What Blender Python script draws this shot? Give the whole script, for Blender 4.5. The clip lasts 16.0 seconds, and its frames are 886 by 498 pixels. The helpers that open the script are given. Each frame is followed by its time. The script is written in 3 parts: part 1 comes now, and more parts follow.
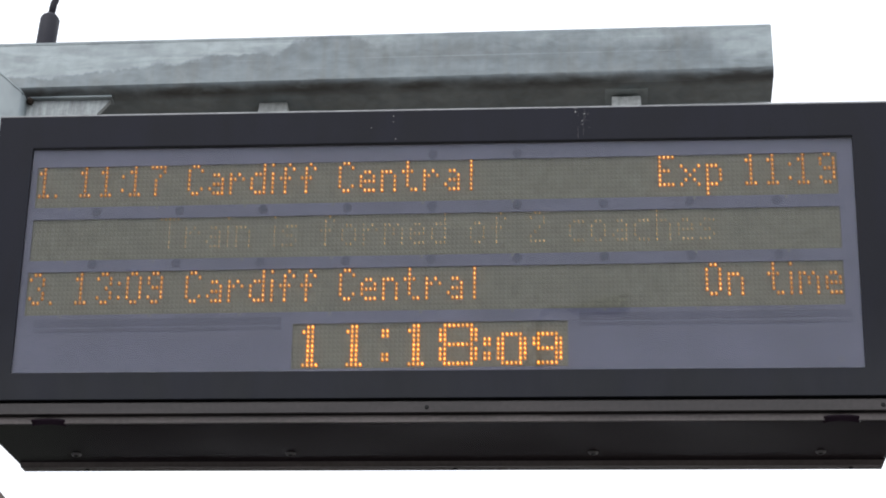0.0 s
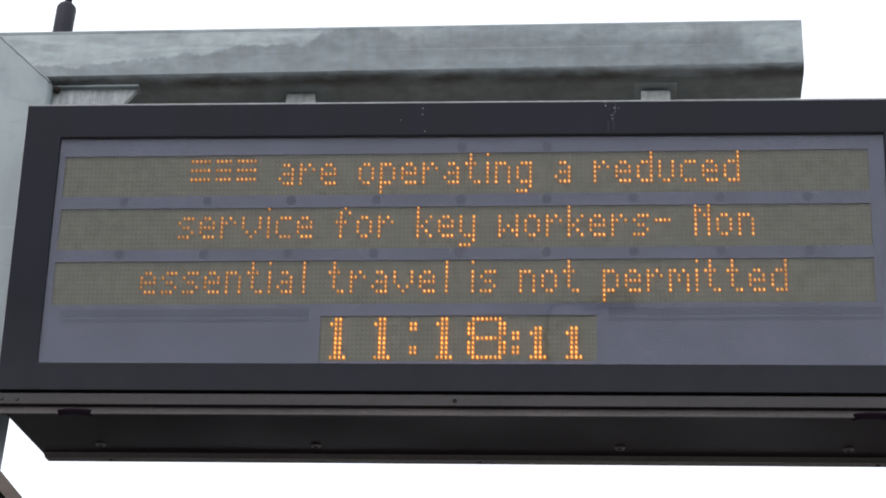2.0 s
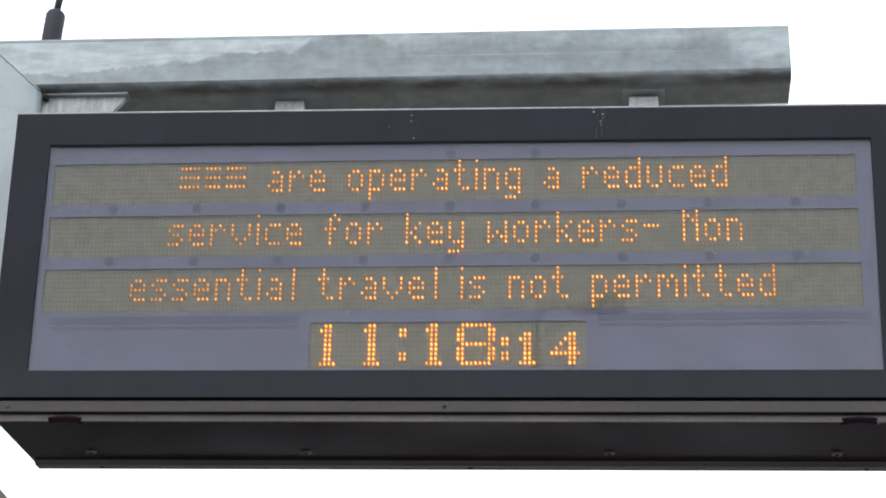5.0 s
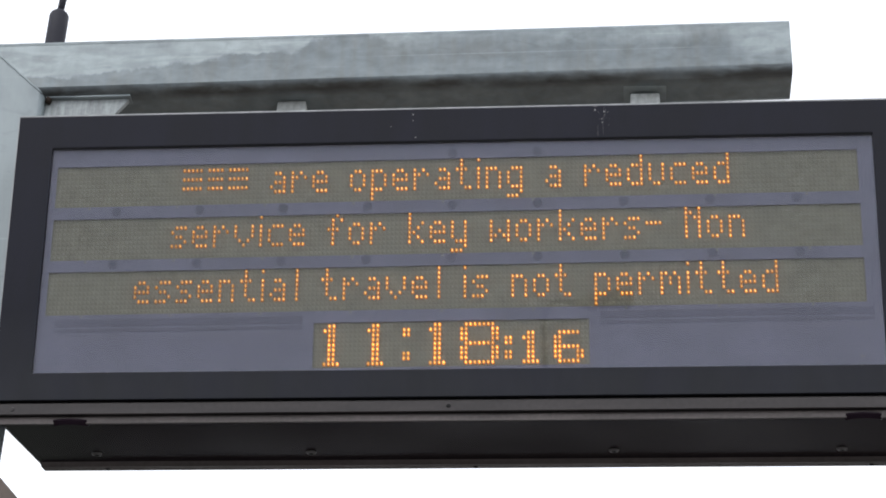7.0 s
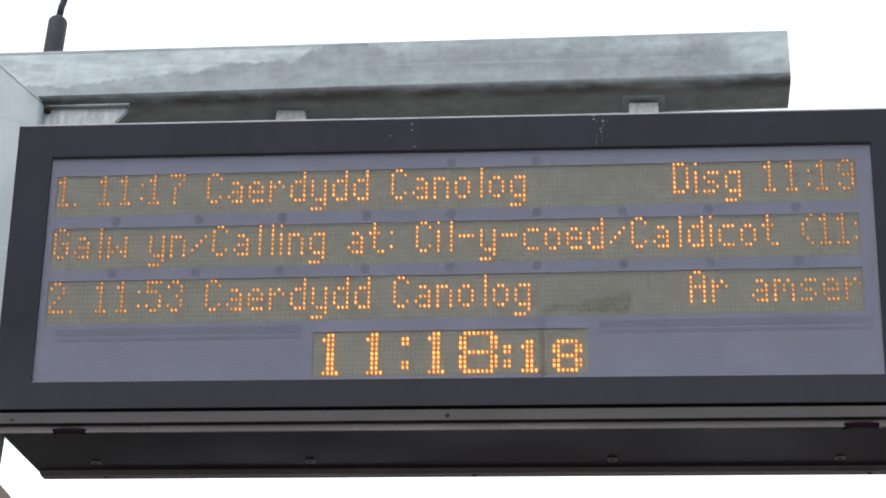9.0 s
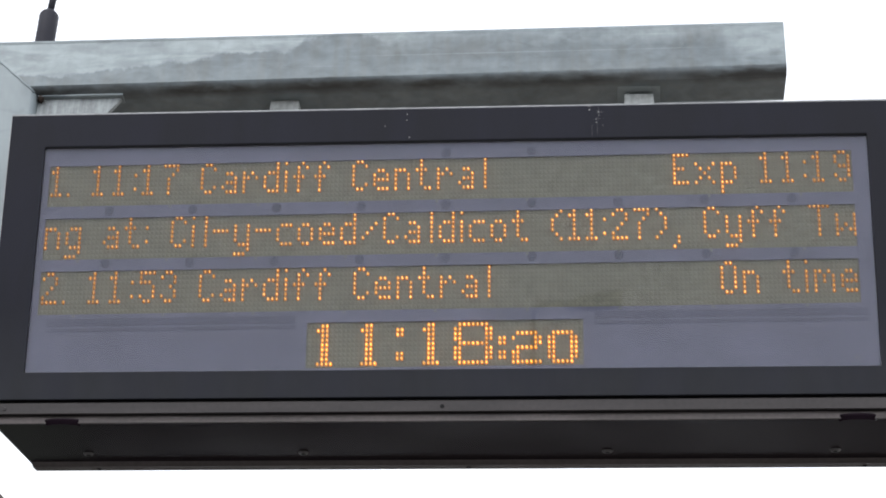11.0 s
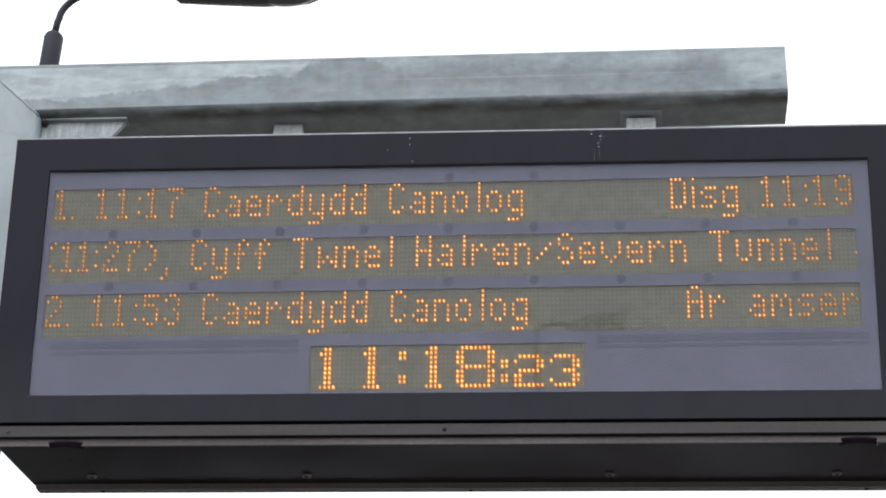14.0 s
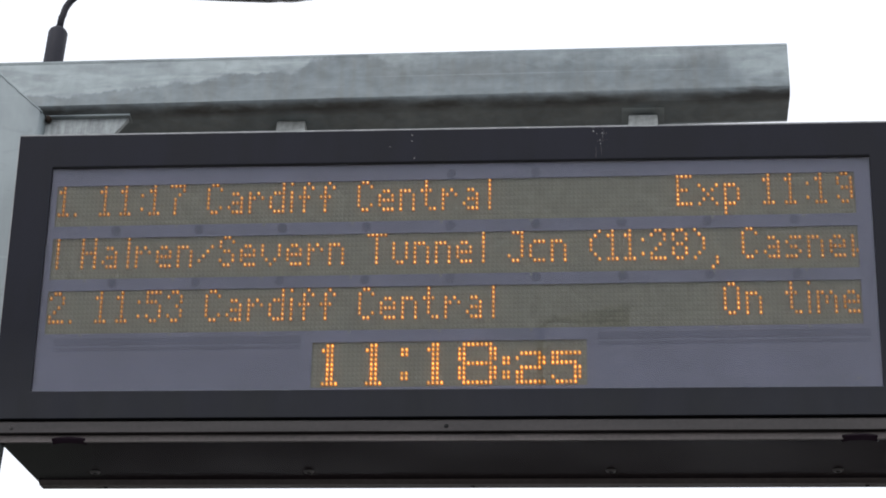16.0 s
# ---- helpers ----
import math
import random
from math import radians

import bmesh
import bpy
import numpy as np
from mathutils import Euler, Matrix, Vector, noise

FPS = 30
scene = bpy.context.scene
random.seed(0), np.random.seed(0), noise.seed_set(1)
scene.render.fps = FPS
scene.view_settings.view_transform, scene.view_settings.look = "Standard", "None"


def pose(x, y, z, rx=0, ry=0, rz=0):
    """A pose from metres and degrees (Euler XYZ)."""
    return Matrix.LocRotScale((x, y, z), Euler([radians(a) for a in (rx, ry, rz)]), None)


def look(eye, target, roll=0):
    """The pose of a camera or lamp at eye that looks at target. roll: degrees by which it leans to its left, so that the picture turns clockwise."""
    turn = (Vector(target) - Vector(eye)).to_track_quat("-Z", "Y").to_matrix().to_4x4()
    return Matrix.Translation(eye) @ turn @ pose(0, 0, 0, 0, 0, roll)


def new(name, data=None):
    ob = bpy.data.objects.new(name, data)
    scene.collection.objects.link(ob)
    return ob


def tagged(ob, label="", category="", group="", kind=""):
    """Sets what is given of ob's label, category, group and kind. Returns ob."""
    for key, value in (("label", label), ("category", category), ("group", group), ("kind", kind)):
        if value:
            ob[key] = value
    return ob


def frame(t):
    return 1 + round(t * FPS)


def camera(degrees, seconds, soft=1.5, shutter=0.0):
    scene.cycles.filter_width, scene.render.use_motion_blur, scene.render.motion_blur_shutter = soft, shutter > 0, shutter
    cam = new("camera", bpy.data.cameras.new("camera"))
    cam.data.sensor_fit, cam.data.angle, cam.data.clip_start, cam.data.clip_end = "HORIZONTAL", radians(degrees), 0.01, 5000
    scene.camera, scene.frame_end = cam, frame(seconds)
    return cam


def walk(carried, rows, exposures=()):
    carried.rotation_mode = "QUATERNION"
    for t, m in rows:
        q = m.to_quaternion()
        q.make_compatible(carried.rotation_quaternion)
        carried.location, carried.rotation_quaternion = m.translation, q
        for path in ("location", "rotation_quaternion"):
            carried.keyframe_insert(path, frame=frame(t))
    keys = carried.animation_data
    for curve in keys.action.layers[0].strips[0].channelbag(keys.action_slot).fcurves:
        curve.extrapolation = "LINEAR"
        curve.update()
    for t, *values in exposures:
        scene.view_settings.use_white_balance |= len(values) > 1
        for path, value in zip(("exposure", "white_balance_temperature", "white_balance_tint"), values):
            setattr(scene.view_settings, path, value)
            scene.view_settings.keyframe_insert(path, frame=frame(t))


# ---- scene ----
cam = camera(24.4, 16.0, soft=1.8)
PATH = [
    (0, (1.0630, -3.1161, 1.5149), (0.8990, -1.4384, 2.5898), 2.34),
    (0.5, (1.0530, -3.1108, 1.5139), (0.8940, -1.4335, 2.5908), 2.31),
    (1, (1.0370, -3.1142, 1.5153), (0.8710, -1.4362, 2.5892), 3.06),
    (1.5, (1.0180, -3.1186, 1.5226), (0.8620, -1.4345, 2.5906), 3.08),
    (2, (1.0180, -3.1081, 1.5206), (0.8500, -1.4262, 2.5901), 2.97),
    (2.5, (1.0260, -3.1034, 1.5174), (0.8580, -1.4289, 2.5988), 2.58),
    (3, (1.0350, -3.1206, 1.5222), (0.8720, -1.4388, 2.5918), 2.43),
    (3.5, (1.0360, -3.1308, 1.5121), (0.8820, -1.4523, 2.5881), 2.37),
    (4, (1.0390, -3.1412, 1.5182), (0.8880, -1.4629, 2.5952), 2.45),
    (4.5, (1.0200, -3.1263, 1.5252), (0.8680, -1.4464, 2.5995), 2.36),
    (4.7, (1.0200, -3.1167, 1.5179), (0.8620, -1.4368, 2.5921), 2.60),
    (7, (1.0300, -3.1249, 1.5234), (0.8640, -1.4429, 2.5920), 2.15),
    (7.5, (1.0300, -3.1259, 1.5232), (0.8700, -1.4429, 2.5920), 2.41),
    (8, (1.0250, -3.1202, 1.5202), (0.8740, -1.4376, 2.5910), 1.95),
    (8.5, (1.0390, -3.1226, 1.5167), (0.8750, -1.4427, 2.5910), 2.24),
    (9, (1.0290, -3.1353, 1.5295), (0.8650, -1.4548, 2.6009), 2.14),
    (9.5, (1.0320, -3.1214, 1.5159), (0.8700, -1.4444, 2.5947), 2.23),
    (12, (1.0100, -3.1157, 1.5283), (0.8600, -1.4313, 2.5953), 1.94),
    (12.5, (1.0190, -3.1184, 1.5216), (0.8560, -1.4370, 2.5931), 1.93),
    (13, (1.0270, -3.1211, 1.5303), (0.8670, -1.4383, 2.6000), 1.91),
    (13.5, (1.0120, -3.1282, 1.5299), (0.8620, -1.4470, 2.6024), 1.94),
    (14, (1.0210, -3.1320, 1.5231), (0.8640, -1.4606, 2.6099), 2.20),
    (14.5, (1.0190, -3.1442, 1.5125), (0.8620, -1.4773, 2.6067), 2.21),
    (15, (1.0230, -3.1449, 1.5216), (0.8670, -1.4697, 2.6041), 2.19),
    (15.5, (1.0250, -3.1306, 1.5162), (0.8680, -1.4537, 2.5950), 2.20),
    (16, (1.0270, -3.1400, 1.5225), (0.8650, -1.4658, 2.6049), 2.33),
]
EXPOSURES = [(0, -0.05), (0.5, -0.1), (1, 0.02), (1.5, -0.1), (2, -0.2), (2.5, -0.1), (3, 0.08), (3.5, 0.18), (4, 0.2), (4.5, 0.3),
             (5.5, 0.2), (7, -0.05), (7.5, 0.15), (8, 0.22), (8.5, 0.2), (9, 0.3), (9.5, 0.25), (11, 0.1), (12, -0.03), (12.5, 0.0),
             (13, 0.06), (13.5, 0.2), (14, 0.13), (14.5, 0.2), (15, 0.0), (15.5, -0.1), (16, -0.27)]
walk(cam, [(t, look(eye, target, roll)) for t, eye, target, roll in PATH], EXPOSURES)

# ---- world and light: bright overcast sky ----
world = bpy.data.worlds.new("overcast")
scene.world = world
world.use_nodes = True
wn, wl = world.node_tree.nodes, world.node_tree.links
wn.clear()
sky = wn.new("ShaderNodeTexSky")
sky.sky_type = 'NISHITA'
sky.sun_disc = False
sky.sun_elevation, sky.sun_rotation = radians(48), radians(150)
bw = wn.new("ShaderNodeRGBToBW")
sky_bg, cloud_bg = wn.new("ShaderNodeBackground"), wn.new("ShaderNodeBackground")
sky_bg.inputs[1].default_value = 0.068
cloud_bg.inputs[0].default_value = (0.93, 0.97, 1.05, 1)
cloud_bg.inputs[1].default_value = 1.28
add, out = wn.new("ShaderNodeAddShader"), wn.new("ShaderNodeOutputWorld")
wl.new(sky.outputs[0], bw.inputs[0])
wl.new(bw.outputs[0], sky_bg.inputs[0])
wl.new(sky_bg.outputs[0], add.inputs[0])
wl.new(cloud_bg.outputs[0], add.inputs[1])
wl.new(add.outputs[0], out.inputs[0])

sun = new("sun", bpy.data.lights.new("sun", "SUN"))
sun.data.energy, sun.data.angle, sun.data.color = 0.8, radians(25), (1.0, 0.97, 0.93)
sun.matrix_world = look((-8, -14, 18), (0, 0, 0))


# ---- materials ----
def material(name, base, rough=0.5, metal=0.0, vary=0.25, scale=8.0, stretch=(1, 1, 1), bump=0.1, fine=120.0, dark=None, spec=0.5):
    """Principled surface with colour variation at two scales and fine relief."""
    m = bpy.data.materials.new(name)
    m.use_nodes = True
    n, l = m.node_tree.nodes, m.node_tree.links
    b = n["Principled BSDF"]
    co, mp = n.new("ShaderNodeTexCoord"), n.new("ShaderNodeMapping")
    mp.inputs["Scale"].default_value = stretch
    l.new(co.outputs["Object"], mp.inputs[0])
    big, small = n.new("ShaderNodeTexNoise"), n.new("ShaderNodeTexNoise")
    big.inputs["Scale"].default_value, big.inputs["Detail"].default_value = scale, 6
    small.inputs["Scale"].default_value, small.inputs["Detail"].default_value = fine, 4
    l.new(mp.outputs[0], big.inputs["Vector"])
    l.new(co.outputs["Object"], small.inputs["Vector"])
    ramp = n.new("ShaderNodeValToRGB")
    d = dark or [c * (1 - vary) for c in base]
    ramp.color_ramp.elements[0].position, ramp.color_ramp.elements[1].position = 0.36, 0.64
    ramp.color_ramp.elements[0].color = (*d, 1)
    ramp.color_ramp.elements[1].color = (*base, 1)
    l.new(big.outputs[0], ramp.inputs[0])
    mix = n.new("ShaderNodeMixRGB")
    mix.blend_type = 'OVERLAY'
    mix.inputs[0].default_value = 0.3
    l.new(ramp.outputs[0], mix.inputs[1])
    l.new(small.outputs[0], mix.inputs[2])
    l.new(mix.outputs[0], b.inputs["Base Color"])
    rr = n.new("ShaderNodeMapRange")
    rr.inputs[3].default_value, rr.inputs[4].default_value = max(0.02, rough - 0.1), min(1, rough + 0.1)
    l.new(big.outputs[0], rr.inputs[0])
    l.new(rr.outputs[0], b.inputs["Roughness"])
    b.inputs["Metallic"].default_value = metal
    b.inputs["Specular IOR Level"].default_value = spec
    bp = n.new("ShaderNodeBump")
    bp.inputs["Strength"].default_value, bp.inputs["Distance"].default_value = bump, 0.002
    l.new(small.outputs[0], bp.inputs["Height"])
    l.new(bp.outputs[0], b.inputs["Normal"])
    return m


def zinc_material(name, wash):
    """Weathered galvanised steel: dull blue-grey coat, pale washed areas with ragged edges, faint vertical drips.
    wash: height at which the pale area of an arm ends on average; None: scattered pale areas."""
    m = material(name, (0.190, 0.226, 0.246), 0.5, 0.12, scale=3.0, stretch=(1.5, 1, 4.0), bump=0.05, fine=30, dark=(0.158, 0.188, 0.206))
    n, l = m.node_tree.nodes, m.node_tree.links
    b = n["Principled BSDF"]
    co = n.new("ShaderNodeTexCoord")

    def noise_of(scale, size, detail=5.0, distort=0.0):
        mp, tex = n.new("ShaderNodeMapping"), n.new("ShaderNodeTexNoise")
        mp.inputs["Scale"].default_value = scale
        tex.inputs["Scale"].default_value, tex.inputs["Detail"].default_value, tex.inputs["Distortion"].default_value = size, detail, distort
        l.new(co.outputs["Object"], mp.inputs[0])
        l.new(mp.outputs[0], tex.inputs["Vector"])
        return tex.outputs[0]

    def calc(op, a, c):
        k = n.new("ShaderNodeMath")
        k.operation = op
        for sock, v in ((k.inputs[0], a), (k.inputs[1], c)):
            if isinstance(v, float):
                sock.default_value = v
            else:
                l.new(v, sock)
        return k.outputs[0]

    def spread(v, lo, hi, a, c):
        rng = n.new("ShaderNodeMapRange")
        rng.inputs[1].default_value, rng.inputs[2].default_value, rng.inputs[3].default_value, rng.inputs[4].default_value = lo, hi, a, c
        l.new(v, rng.inputs[0])
        return rng.outputs[0]

    def blend(kind, fac, c):
        mx = n.new("ShaderNodeMixRGB")
        mx.blend_type = kind
        if isinstance(fac, float):
            mx.inputs[0].default_value = fac
        else:
            l.new(fac, mx.inputs[0])
        l.new(b.inputs["Base Color"].links[0].from_socket, mx.inputs[1])
        if isinstance(c, tuple):
            mx.inputs[2].default_value = (*c, 1)
        else:
            l.new(c, mx.inputs[2])
        l.new(mx.outputs[0], b.inputs["Base Color"])

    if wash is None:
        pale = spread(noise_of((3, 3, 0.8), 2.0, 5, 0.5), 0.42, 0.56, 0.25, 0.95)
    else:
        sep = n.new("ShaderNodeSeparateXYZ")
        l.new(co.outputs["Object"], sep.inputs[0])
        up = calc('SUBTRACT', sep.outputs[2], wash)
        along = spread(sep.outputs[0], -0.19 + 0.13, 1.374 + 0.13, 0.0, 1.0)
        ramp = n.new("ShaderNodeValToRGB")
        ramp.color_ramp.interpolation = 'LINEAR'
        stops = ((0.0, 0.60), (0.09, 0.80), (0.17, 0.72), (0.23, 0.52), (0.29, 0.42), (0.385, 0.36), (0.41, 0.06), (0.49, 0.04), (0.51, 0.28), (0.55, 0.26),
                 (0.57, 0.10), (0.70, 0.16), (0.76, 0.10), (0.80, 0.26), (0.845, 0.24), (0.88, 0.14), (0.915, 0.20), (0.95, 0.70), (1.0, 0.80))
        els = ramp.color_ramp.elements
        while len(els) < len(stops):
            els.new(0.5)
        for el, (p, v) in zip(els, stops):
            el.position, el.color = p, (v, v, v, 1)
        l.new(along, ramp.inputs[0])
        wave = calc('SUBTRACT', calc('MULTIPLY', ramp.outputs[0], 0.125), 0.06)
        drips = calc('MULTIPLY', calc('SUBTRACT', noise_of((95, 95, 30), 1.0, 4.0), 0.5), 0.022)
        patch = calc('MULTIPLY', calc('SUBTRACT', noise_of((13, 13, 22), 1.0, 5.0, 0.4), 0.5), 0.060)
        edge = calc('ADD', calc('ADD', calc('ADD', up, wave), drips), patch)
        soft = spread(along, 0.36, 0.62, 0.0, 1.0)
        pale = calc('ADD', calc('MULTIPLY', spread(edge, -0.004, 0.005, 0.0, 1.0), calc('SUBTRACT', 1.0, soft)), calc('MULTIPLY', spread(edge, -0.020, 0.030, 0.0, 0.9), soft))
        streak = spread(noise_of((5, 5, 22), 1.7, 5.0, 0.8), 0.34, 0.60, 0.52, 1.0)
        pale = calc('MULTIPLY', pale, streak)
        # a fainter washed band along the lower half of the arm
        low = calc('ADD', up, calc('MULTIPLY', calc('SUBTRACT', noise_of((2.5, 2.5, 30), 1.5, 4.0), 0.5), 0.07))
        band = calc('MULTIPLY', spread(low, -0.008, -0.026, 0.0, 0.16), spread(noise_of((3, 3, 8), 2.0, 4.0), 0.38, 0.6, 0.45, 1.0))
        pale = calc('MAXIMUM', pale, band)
        blend('MIX', spread(noise_of((3, 3, 5), 1.6, 5.0), 0.50, 0.64, 0.0, 0.22), (0.185, 0.178, 0.160))
        # run-off below the washed coat, between its edge and the lower corner
        runs = calc('MULTIPLY', spread(edge, 0.002, -0.010, 0.0, 1.0), spread(noise_of((60, 60, 4), 1.0, 4.0), 0.42, 0.66, 0.0, 0.35))
        blend('MIX', runs, (0.175, 0.182, 0.172))
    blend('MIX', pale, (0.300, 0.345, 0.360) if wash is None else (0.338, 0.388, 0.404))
    if wash is not None:
        # a drawn seam along the section, and grime with broken edges along the lower corner
        seam = calc('ABSOLUTE', calc('ADD', calc('SUBTRACT', up, calc('MULTIPLY', along, 0.011)), 0.0055), 0.0)
        blend('MIX', calc('MULTIPLY', spread(seam, 0.0005, 0.0016, 1.0, 0.0), spread(noise_of((7, 7, 2), 1.0, 4.0), 0.42, 0.58, 0.0, 0.35)), (0.34, 0.38, 0.39))
        foot = calc('ADD', calc('SUBTRACT', up, calc('MULTIPLY', along, 0.018)), 0.074)
        grime = calc('ADD', foot, calc('MULTIPLY', calc('SUBTRACT', noise_of((16, 30, 50), 1.0, 5.0, 0.5), 0.5), 0.034))
        front = spread(sep.outputs[1], -0.040, -0.018, 1.0, 0.0)
        blend('MIX', calc('MULTIPLY', calc('MULTIPLY', spread(grime, 0.002, 0.014, 0.85, 0.0), front), spread(noise_of((4, 9, 9), 2.0, 4.0), 0.34, 0.56, 0.25, 1.0)), (0.042, 0.038, 0.034))
        blend('MULTIPLY', 1.0, spread(noise_of((26, 26, 40), 1.0, 6.0, 0.6), 0.34, 0.66, 0.90, 1.13))
    blend('MULTIPLY', 1.0, spread(noise_of((34, 34, 3), 2.0, 4.0), 0.35, 0.7, 0.95, 1.03))
    blend('MULTIPLY', 1.0, spread(noise_of((2, 2, 40), 2.0, 3.0), 0.64, 0.72, 1.0, 1.12))
    blend('MULTIPLY', 1.0, spread(noise_of((14, 14, 30), 1.0, 5.0, 1.0), 0.58, 0.76, 1.0, 0.80))
    return m


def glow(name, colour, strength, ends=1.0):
    """A glowing diode. ends: how bright the diodes near the two ends of a line are against those in its middle; this
    dimming by viewing angle is put into the strength by position. Random strengths stand in for flicker.
    """
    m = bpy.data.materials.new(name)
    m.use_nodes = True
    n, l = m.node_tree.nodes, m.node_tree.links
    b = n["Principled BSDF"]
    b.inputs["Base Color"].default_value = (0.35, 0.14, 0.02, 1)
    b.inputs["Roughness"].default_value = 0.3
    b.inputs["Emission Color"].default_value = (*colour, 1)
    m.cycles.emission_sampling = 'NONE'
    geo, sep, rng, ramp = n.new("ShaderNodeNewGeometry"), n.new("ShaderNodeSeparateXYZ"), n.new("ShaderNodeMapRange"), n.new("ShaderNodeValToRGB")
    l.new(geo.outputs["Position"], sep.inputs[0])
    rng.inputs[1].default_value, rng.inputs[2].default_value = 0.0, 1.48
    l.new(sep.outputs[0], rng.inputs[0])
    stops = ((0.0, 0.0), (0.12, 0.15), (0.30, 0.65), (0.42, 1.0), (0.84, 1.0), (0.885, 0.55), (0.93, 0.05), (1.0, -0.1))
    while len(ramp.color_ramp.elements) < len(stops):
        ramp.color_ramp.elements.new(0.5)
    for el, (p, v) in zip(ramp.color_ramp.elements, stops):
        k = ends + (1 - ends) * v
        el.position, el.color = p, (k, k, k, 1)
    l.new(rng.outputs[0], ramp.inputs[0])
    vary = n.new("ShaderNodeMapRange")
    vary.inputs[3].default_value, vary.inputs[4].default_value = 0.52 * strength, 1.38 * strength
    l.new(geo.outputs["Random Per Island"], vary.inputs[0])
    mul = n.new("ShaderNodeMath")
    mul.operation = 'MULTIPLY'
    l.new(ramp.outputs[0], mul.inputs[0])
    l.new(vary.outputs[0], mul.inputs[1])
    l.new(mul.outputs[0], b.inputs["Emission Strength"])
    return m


def glass_material():
    m = bpy.data.materials.new("clear_glazing")
    m.use_nodes = True
    n, l = m.node_tree.nodes, m.node_tree.links
    n.clear()
    o, mix = n.new("ShaderNodeOutputMaterial"), n.new("ShaderNodeMixShader")
    tr, gl, fr = n.new("ShaderNodeBsdfTransparent"), n.new("ShaderNodeBsdfGlossy"), n.new("ShaderNodeFresnel")
    tr.inputs[0].default_value = (0.93, 0.94, 0.95, 1)
    gl.inputs["Roughness"].default_value = 0.02
    fr.inputs[0].default_value = 1.47
    co, noi, bp = n.new("ShaderNodeTexCoord"), n.new("ShaderNodeTexNoise"), n.new("ShaderNodeBump")
    noi.inputs["Scale"].default_value = 5.0
    bp.inputs["Strength"].default_value, bp.inputs["Distance"].default_value = 0.02, 0.001
    l.new(co.outputs["Object"], noi.inputs["Vector"])
    l.new(noi.outputs[0], bp.inputs["Height"])
    l.new(bp.outputs[0], gl.inputs["Normal"])
    l.new(fr.outputs[0], mix.inputs[0])
    l.new(tr.outputs[0], mix.inputs[1])
    l.new(gl.outputs[0], mix.inputs[2])
    l.new(mix.outputs[0], o.inputs[0])
    return m


ZINC = zinc_material("galvanised_steel", None)
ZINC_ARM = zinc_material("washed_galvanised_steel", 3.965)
BLACK = material("black_paint", (0.0085, 0.009, 0.0195), 0.42, vary=0.35, scale=14, stretch=(1, 1, 0.3), bump=0.06, fine=300, spec=0.24)
DOOR = material("dusty_black_door_paint", (0.0085, 0.009, 0.0195), 0.42, vary=0.35, scale=14, stretch=(1, 1, 0.3), bump=0.06, fine=300, spec=0.24)


def add_dust(m, low, high, amount):
    """Grey dust with run marks on a sheet, thickest at the height low and gone at high."""
    n, l = m.node_tree.nodes, m.node_tree.links
    b = n["Principled BSDF"]
    co, sep, mp, tex = n.new("ShaderNodeTexCoord"), n.new("ShaderNodeSeparateXYZ"), n.new("ShaderNodeMapping"), n.new("ShaderNodeTexNoise")
    mp.inputs["Scale"].default_value = (22, 22, 9)
    tex.inputs["Scale"].default_value, tex.inputs["Detail"].default_value = 1.0, 6
    l.new(co.outputs["Object"], sep.inputs[0])
    l.new(co.outputs["Object"], mp.inputs[0])
    l.new(mp.outputs[0], tex.inputs["Vector"])
    reach, marks, mul, mix = n.new("ShaderNodeMapRange"), n.new("ShaderNodeMapRange"), n.new("ShaderNodeMath"), n.new("ShaderNodeMixRGB")
    reach.inputs[1].default_value, reach.inputs[2].default_value, reach.inputs[3].default_value, reach.inputs[4].default_value = low, high, amount, 0.0
    marks.inputs[1].default_value, marks.inputs[2].default_value, marks.inputs[3].default_value, marks.inputs[4].default_value = 0.32, 0.68, 0.7, 1.0
    l.new(sep.outputs[2], reach.inputs[0])
    l.new(tex.outputs[0], marks.inputs[0])
    mul.operation = 'MULTIPLY'
    l.new(reach.outputs[0], mul.inputs[0])
    l.new(marks.outputs[0], mul.inputs[1])
    l.new(mul.outputs[0], mix.inputs[0])
    l.new(b.inputs["Base Color"].links[0].from_socket, mix.inputs[1])
    mix.inputs[2].default_value = (0.075, 0.080, 0.078, 1)
    l.new(mix.outputs[0], b.inputs["Base Color"])


add_dust(DOOR, 0.055, 0.20, 0.20)
GLOSS = material("glossy_black_sheet", (0.0185, 0.0115, 0.0175), 0.185, vary=0.25, scale=3, bump=0.0, fine=200, spec=0.035)
EDGE = material("worn_aluminium_edge", (0.42, 0.43, 0.44), 0.45, 0.4, scale=20, bump=0.05)
RAIL = material("anodised_rail", (0.060, 0.052, 0.052), 0.38, 0.15, scale=10, stretch=(0.5, 4, 4), bump=0.05)
# rail tone lightened to make up for missing light under the board
FLANGE = material("lightened_folded_edge", (0.225, 0.196, 0.189), 0.6, vary=0.3, scale=9, stretch=(0.5, 4, 4), bump=0.05)
# top sheet, unseen from below; tone set to bounce light onto the arm
BOUNCE = material("bounce_sheet", (0.25, 0.22, 0.19), 0.8, vary=0.3, scale=6, bump=0.05)
MATTE_BLACK = material("matte_black", (0.008, 0.008, 0.009), 0.8, bump=0.1)
MASK = material("grey_mask_plate", (0.226, 0.229, 0.328), 0.7, vary=0.15, scale=9, bump=0.03)
BOARD = material("led_board_olive", (0.240, 0.233, 0.180), 0.75, vary=0.15, scale=12, bump=0.05)
LENS = material("unlit_led_lens", (0.282, 0.273, 0.210), 0.5, vary=0.2, scale=60, bump=0.0)
